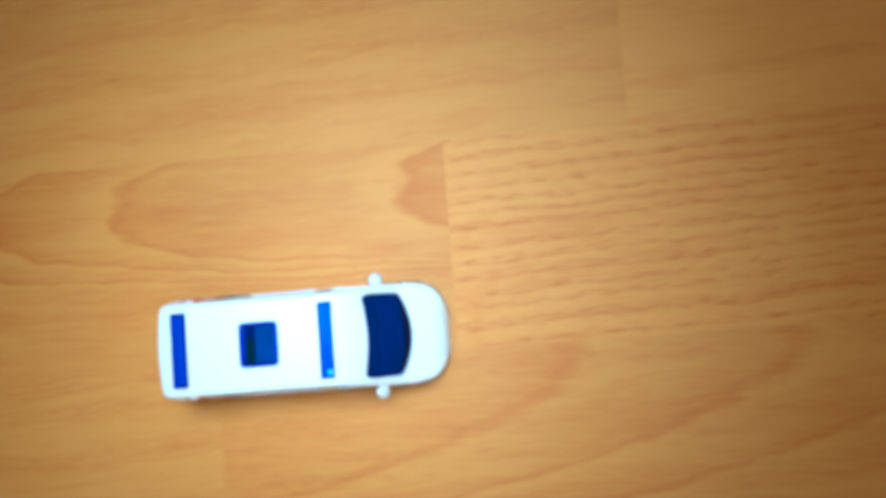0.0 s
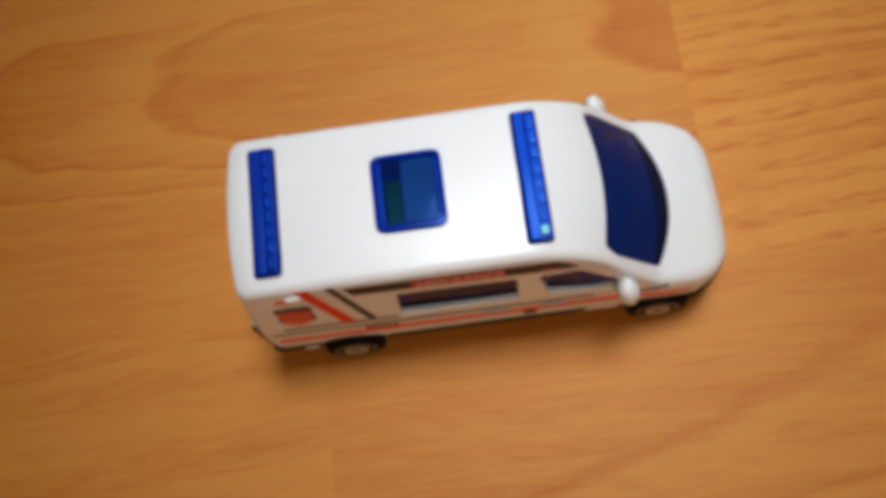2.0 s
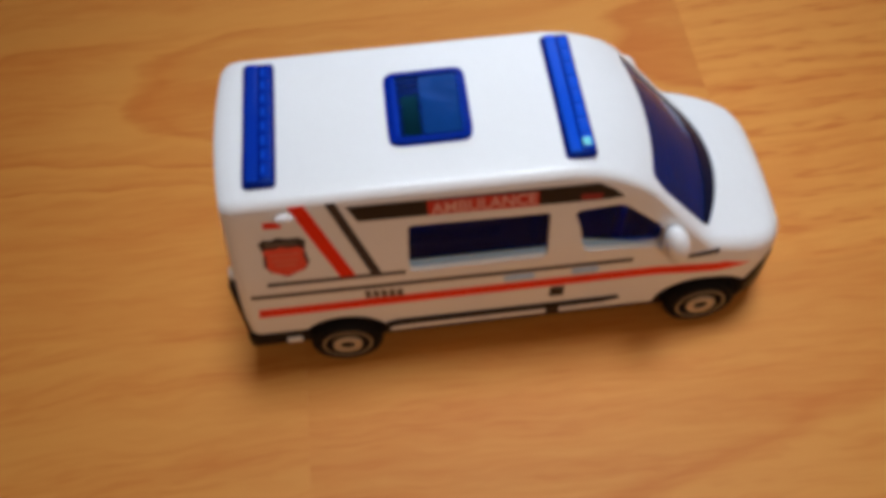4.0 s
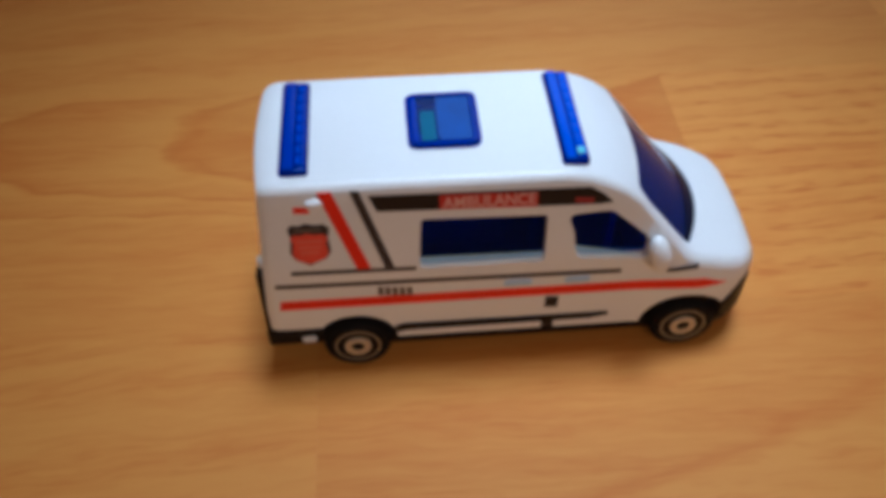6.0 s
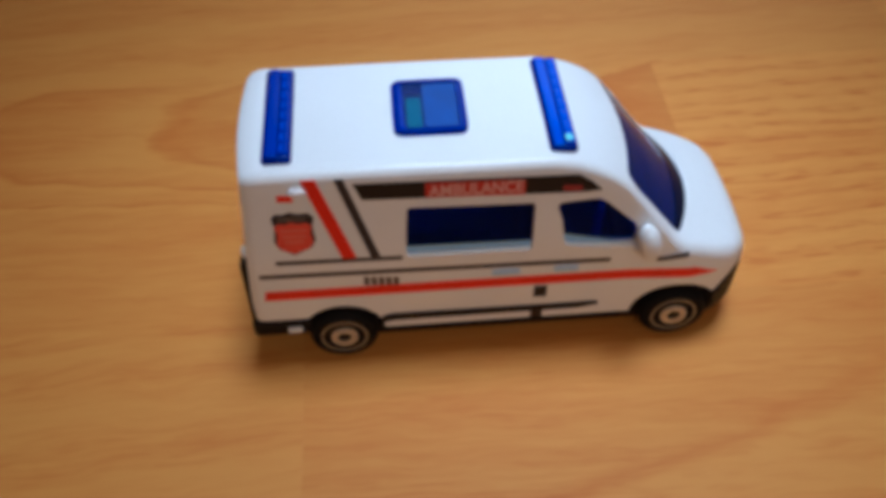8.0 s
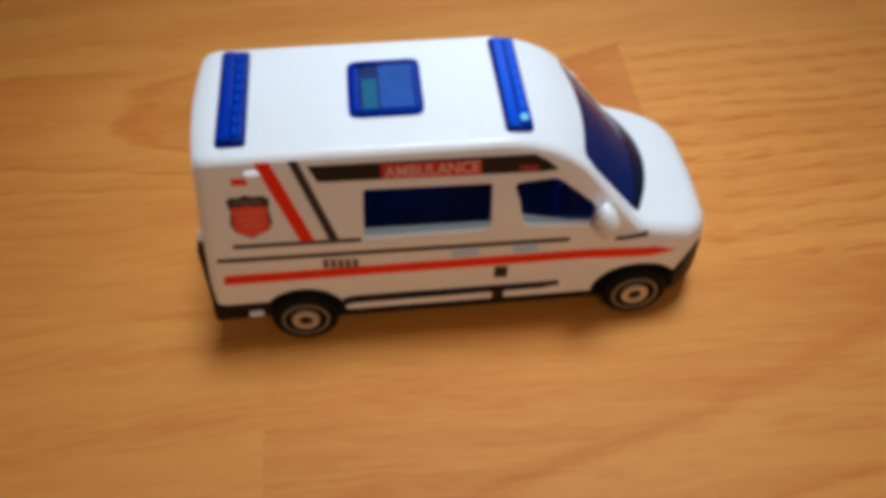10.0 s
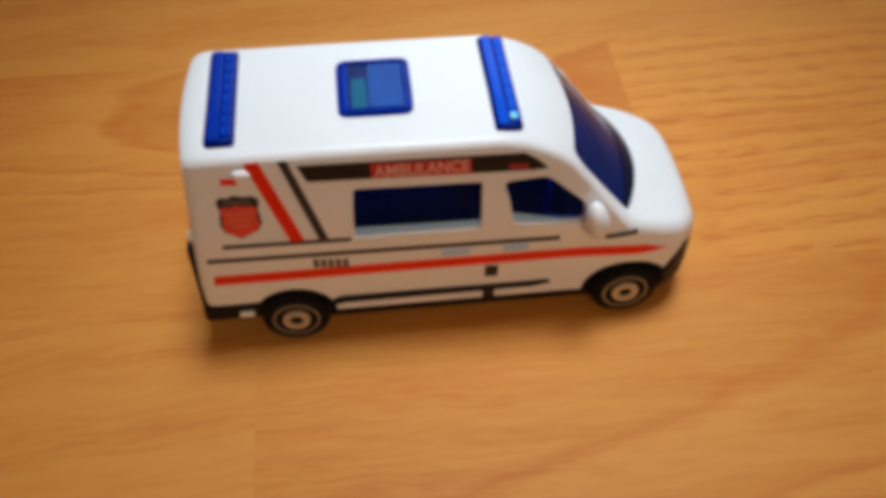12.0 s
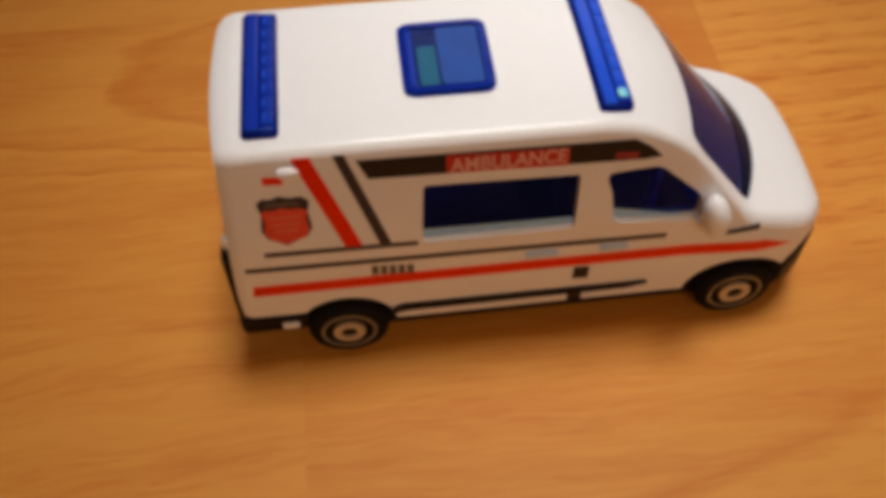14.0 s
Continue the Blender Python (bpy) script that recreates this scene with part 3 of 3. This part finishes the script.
    for a, b in zip(rings, rings[1:] + rings[:1]):
        for k in range(len(a)):
            bm.faces.new((a[k], a[(k + 1) % len(a)], b[(k + 1) % len(a)], b[k]))
    part("hatch_rim", bm, HATCH_RIM, hatch)
    part("hatch_plate", prism([(x, y, 3.578) for x, y in rounded([(-1.14, -0.44), (-0.69, -0.44), (-0.69, 0.46), (-1.14, 0.46)], 0.05)], lambda p: p + Vector((0, 0, 0.022))), HATCH_PLATE, hatch)
    part("hatch_panel", prism([(x, y, 3.576) for x, y in rounded([(-1.37, -0.43), (-1.17, -0.43), (-1.17, 0.18), (-1.37, 0.18)], 0.03)], lambda p: p + Vector((0, 0, 0.016))), TEAL, hatch, "teal panel standing in for a reflection on the hatch")
    part("hatch_edge_strip", box(-1.545, -1.41, -0.50, 0.53, 3.56, 3.592, 0.01, 1), LENS, hatch, "brighter blue edge strip of the hatch")
    for k in range(10):
        part("hatch_notch", box(-0.68, -0.655, -0.40 + k * 0.085, -0.36 + k * 0.085, 3.59, 3.606, 0.005, 1), LENS_GLINT, hatch)
    # raised line that stands in for a reflected streak
    part("hatch_ridge", box(-1.085, -1.055, -0.30, 0.34, 3.594, 3.6015, 0.001, 1), HATCH_PLATE, hatch)
    light_bar("rear_light_bar", -3.26, -2.87, 0.94, 3.50, 3.66, car, 8, LENS)
    front = light_bar("front_light_bar", 0.43, 0.80, 0.97, 3.46, 3.62, car, 8, LENS_GLINT)
    # a glint on the bar's near end, put in as a pale block
    part("bulb", box(0.635, 0.735, -0.87, -0.75, 3.60, 3.632, 0.014, 2), GLINT, front, "pale cyan glint painted as a small block")

    # inside
    part("cabin_floor", box(-3.4, 2.2, -1.15, 1.15, 0.82, 0.92), CABIN, car, "dark cabin interior")
    for y in (-0.62, 0.62):
        seat = part("seat", box(0.35, 1.0, y - 0.42, y + 0.42, 0.95, 1.55, 0.08), CABIN, car)
        part("seat_back", box(0.2, 0.42, y - 0.42, y + 0.42, 1.4, 2.5, 0.08), CABIN, seat)
    part("dashboard", box(1.75, 2.2, -1.08, 1.08, 1.0, 1.85, 0.1), CABIN_PALE, car, "pale dashboard")
    part("stretcher", box(-3.0, -0.2, -0.45, 0.45, 1.3, 1.6, 0.08), CABIN, car, "dark stretcher inside")
    part("hatch_knob", box(-1.02, -0.76, -0.36, -0.08, 3.30, 3.40, 0.06, 3), CABIN, car, "dark knob under the roof hatch")
    bm = bmesh.new()
    ring = [(0.36 * math.cos(a), 0.36 * math.sin(a)) for a in (2 * math.pi * k / 24 for k in range(24))]
    wheel_rings = []
    for u, v in ring:
        wheel_rings.append([bm.verts.new((1.62 + 0.35 * (1 + 0.11 * math.cos(b)) * v / 0.36 * 0.6, 0.55 + u * (1 + 0.11 * math.cos(b)), 2.05 + v * 0.85 + 0.04 * math.sin(b))) for b in (2 * math.pi * q / 8 for q in range(8))])
    for a, b in zip(wheel_rings, wheel_rings[1:] + wheel_rings[:1]):
        for q in range(8):
            bm.faces.new((a[q], a[(q + 1) % 8], b[(q + 1) % 8], b[q]))
    part("steering_wheel", bm, CABIN, car, "dark steering wheel behind the windscreen")
    for y in (-1.06, 1.06):
        part("pillar", box(1.14, 1.21, y - 0.08, y + 0.08, 1.9, 2.85), SPARK, car, "bright blue pillar behind the door window")

    # dark base and bumpers
    part("chassis", box(-2.85, 2.95, -1.15, 1.15, 0.15, 0.46, 0.06), BLACK, car, "black plastic underside")
    bm = bmesh.new()
    a = []
    for x in [nose(x) for x in (2.98, 3.08, 3.15, 3.22, 3.28, 3.34, 3.40, 3.45, 3.49, 3.52)]:
        w = curve(WIDE, x) + 0.015
        a.append((x, w))

    def rise(x):
        """The bumper climbs at its corners and dips again in front."""
        return min(1.0, max(0.0, (x - 3.05) / 0.26)) * (1 - 0.7 * min(1.0, max(0.0, (x - 3.40) / 0.22)))

    path = [(x - 0.02, -w) for x, w in a] + [(x - 0.02, w) for x, w in reversed(a)]
    lo = [bm.verts.new((x - 0.05, y * 0.98, 0.36)) for x, y in path]
    m1 = [bm.verts.new((x + 0.02, y, 0.56)) for x, y in path]
    m2 = [bm.verts.new((x + 0.02, y, 0.80 + 0.42 * rise(x))) for x, y in path]
    hi = [bm.verts.new((x - 0.16, y * 0.90, 0.84 + 0.40 * rise(x))) for x, y in path]
    for p, q in ((lo, m1), (m1, m2), (m2, hi)):
        for k in range(len(p) - 1):
            bm.faces.new((p[k], p[k + 1], q[k + 1], q[k]))
    bm.faces.new(lo)
    bm.faces.new(hi[::-1])
    bm.faces.new((lo[0], m1[0], m2[0], hi[0]))
    bm.faces.new((lo[-1], m1[-1], m2[-1], hi[-1]))
    part("front_bumper", bm, BLACK, car, "dark grey plastic front bumper")
    part("rear_bumper", box(-3.78, -2.88, -1.28, 1.28, 0.43, 0.765, 0.07, 3), BLACK, car, "black plastic rear bumper")
    for sign in (-1, 1):
        part("tail_lamp", box(-3.765, -3.60, sign * 1.12 - 0.11, sign * 1.12 + 0.11, 0.70, 2.0, 0.04), BLACK, car)
        part("step", box(-3.27, -3.05, sign * 1.23 - 0.08, sign * 1.23 + 0.08, 0.51, 0.63, 0.03), WHITE, car)
        part("door_hinge", box(-3.70, -3.60, sign * 1.15 - 0.07, sign * 1.15 + 0.07, 2.12, 2.28, 0.04, 3), WHITE, car)
        # mirror
        bm = bmesh.new()
        bmesh.ops.create_uvsphere(bm, u_segments=20, v_segments=12, radius=1.0, matrix=Matrix.LocRotScale((1.82, sign * 1.46, 2.20), Euler((radians(sign * 4), radians(-12), 0)), (0.165, 0.19, 0.32)))
        bmesh.ops.create_uvsphere(bm, u_segments=16, v_segments=10, radius=1.0, matrix=Matrix.LocRotScale((1.80, sign * 1.33, 2.02), None, (0.16, 0.16, 0.13)))
        part("side_mirror", bm, WHITE, car, "white door mirror")
        for x in (-2.45, 2.48):
            wheel(car, x, sign)
        # raised door handles, white ones with reflected sky painted in as pale blue
        for x0, x1, z in ((-0.30, 0.10, 1.652), (0.58, 0.93, 1.647)):
            part("door_handle", box(x0, x1, sign * 1.335 - 0.03, sign * 1.335 + 0.03, z - 0.06, z + 0.045, 0.02), HANDLE_SKYLIT, car)
        # printed livery
        decal("red_stripe", [(-3.521, 1.327), (2.623, 1.316), (2.995, 1.368), (2.621, 1.517), (-3.500, 1.525)], PRINT_RED, car, sign)
        decal("slanted_red_stripe", [(-2.778, 3.448), (-2.588, 3.448), (-2.153, 2.124), (-2.345, 2.124)], PRINT_RED, car, sign)
        decal("slanted_grey_stripe", [(-2.359, 3.441), (-2.239, 3.441), (-1.830, 2.113), (-1.961, 2.113)], PRINT_GREY, car, sign)
        decal("grey_line", bar(-3.284, 2.107, -1.537, 2.076, 0.075), PRINT_LINE, car, sign)
        decal("grey_line", bar(-3.561, 1.844, 1.368, 1.763, 0.085), PRINT_LINE, car, sign)
        decal("grey_line", bar(2.020, 1.737, 2.481, 1.783, 0.075), PRINT_LINE, car, sign, 0.02, thick=0.04)
        decal("black_band", [(-2.128, 3.358), (0.789, 3.305), (0.972, 3.184), (1.116, 3.040), (0.927, 3.018), (-2.020, 3.096)], PRINT_BLACK, car, sign)
        decal("red_panel", [(-1.201, 3.085), (0.098, 3.040), (0.093, 3.272), (-1.203, 3.316)], PRINT_PANEL, car, sign, 0.012)
        lettering("AMBULANCE", -1.16, 0.07, 3.090, 3.278, PRINT_PALE, car, sign)
        decal("red_mark", bar(0.595, 3.107, 0.845, 3.085, 0.09), PRINT_DIM, car, sign, 0.012)
        crest = [(-3.281, 2.885), (-3.200, 2.946), (-3.080, 2.930), (-2.970, 2.968), (-2.860, 2.930), (-2.740, 2.941), (-2.661, 2.874), (-2.677, 2.774), (-2.692, 2.718), (-2.669, 2.484), (-2.736, 2.360), (-2.868, 2.299), (-2.969, 2.242), (-3.069, 2.299), (-3.199, 2.360), (-3.267, 2.484), (-3.239, 2.718), (-3.253, 2.774)]
        decal("shield_badge", crest, PRINT_GREY, car, sign)
        decal("shield_field", [(-2.96 + (x + 2.96) * 0.88, 2.225 + (z - 2.225) * 0.74 + 0.03) for x, z in crest], PRINT_CREST, car, sign, 0.012)
        decal("shield_crown", bar(-3.171, 2.857, -2.771, 2.852, 0.055), PRINT_NUMBER, car, sign, 0.012)
        for z, half in ((2.674, 0.19), (2.573, 0.17), (2.484, 0.13)):
            decal("shield_bar", bar(-2.96 - half, z, -2.96 + half, z - 0.005, 0.045), PRINT_PINK, car, sign, 0.018)
        # white print, bulged into a dome so that its top catches light
        bm = bmesh.new()
        bmesh.ops.create_uvsphere(bm, u_segments=16, v_segments=10, radius=1.0, matrix=Matrix.LocRotScale((-2.83, sign * (side_y(-2.9, 3.26) - 0.01), 3.27), None, (0.13, 0.075, 0.085)))
        part("flag_white", bm, PRINT_WHITE, car, "white print, domed to catch light, beside the red mark")
        decal("flag_red", bar(-3.136, 3.189, -2.897, 3.178, 0.10), PRINT_RED, car, sign)
        for k in range(5):
            x = -2.09 + k * 0.102
            decal("number_bar", bar(x, 1.636 - 0.009 * k, x + 0.08, 1.631 - 0.009 * k, 0.17), PRINT_NUMBER, car, sign)
        decal("filler_cap", bar(0.329, 1.147, 0.522, 1.136, 0.26), PRINT_BLACK, car, sign)
        decal("filler_mark", bar(0.317, 0.608, 0.501, 0.597, 0.2), PRINT_BLACK, car, sign)
        decal("rubbing_strip", [(-1.851, 0.641), (-1.719, 0.680), (1.048, 0.696), (1.322, 0.762), (1.290, 0.817), (0.944, 0.812), (-1.739, 0.828), (-1.881, 0.773)], BLACK, car, sign, 0.03, thick=0.05)
    return car


toy_ambulance()

# ---- the floor ----
STRIP = 6.1
LENGTH = 40.0
Y0 = -0.6
STARTS = {0: 3.85, -1: -3.1, 1: 9.3}


def floor():
    base = tagged(part("floor", box(ROOM[0], ROOM[1], ROOM[2], ROOM[3], -0.05, -0.008), BLACK, None, scale=1.0), "pale beech laminate floor in narrow strips", "floor", kind="structure")
    general = beech("beech", lines=1.9, slope=0.04, flecks=0.25, depth=0.45, shift=True)
    arched = beech("beech_arched", 4.15, 1.15, 3.7, -5.93, 1.0, ((-8.45, 2.6), (0.0, 0.9), (3.7, 1.1), (9.0, 2.0)), flecks=0.12, depth=1.15)
    flecked = beech("beech_flecked", lines=0.44, slope=0.035, flecks=0.60, depth=0.55, tone=1.05, wave=0.55)
    pointed = beech("beech_pointed", -1.05, 0.95, 1.67, 13.9, -1.0, ((-6.5, 2.6), (0.0, 2.6), (6.0, 2.6)), flecks=0.2, depth=0.75, blur=0.5)
    pale = beech("beech_pale", lines=2.4, slope=0.05, flecks=0.15, depth=0.2, tone=1.06)
    rising = beech("beech_rising", lines=1.7, slope=0.07, flecks=0.15, depth=0.45)
    special = {(0, -1): arched, (0, 0): flecked, (-1, 0): pointed, (1, 0): pale, (1, -1): rising}
    gap = 0.0004
    shared = finish(box((gap - LENGTH / 2) * CM, (LENGTH / 2 - gap) * CM, (gap - STRIP / 2) * CM, (STRIP / 2 - gap) * CM, -0.008, 0.0))
    shared.materials.append(general)
    rest = bmesh.new()
    rng = random.Random(4)
    for j in range(-33, 33):
        first = STARTS.get(j, rng.uniform(0, LENGTH))
        for i in range(-8, 8):
            x, y = first + (i + 0.5) * LENGTH, Y0 + (j + 0.5) * STRIP
            x0, x1, y0, y1 = (max(ROOM[0] / CM, x - LENGTH / 2), min(ROOM[1] / CM, x + LENGTH / 2), max(ROOM[2] / CM, y - STRIP / 2), min(ROOM[3] / CM, y + STRIP / 2))
            if x1 - x0 < 0.5 or y1 - y0 < 0.5:
                continue
            if abs(x) < 90 and abs(y) < 60:
                ob = new("plank", shared)
                if (j, i) in special:
                    ob.data = shared.copy()
                    ob.data.materials[0] = special[j, i]
                ob.parent = base
                ob.location = (x * CM, y * CM, 0.0)
            else:
                box((x0 + gap) * CM, (x1 - gap) * CM, (y0 + gap) * CM, (y1 - gap) * CM, -0.008, 0.0, bm=rest)
    field = part("planks_beyond", rest, general, base, scale=1.0)
    tagged(field, kind="stuff")


floor()
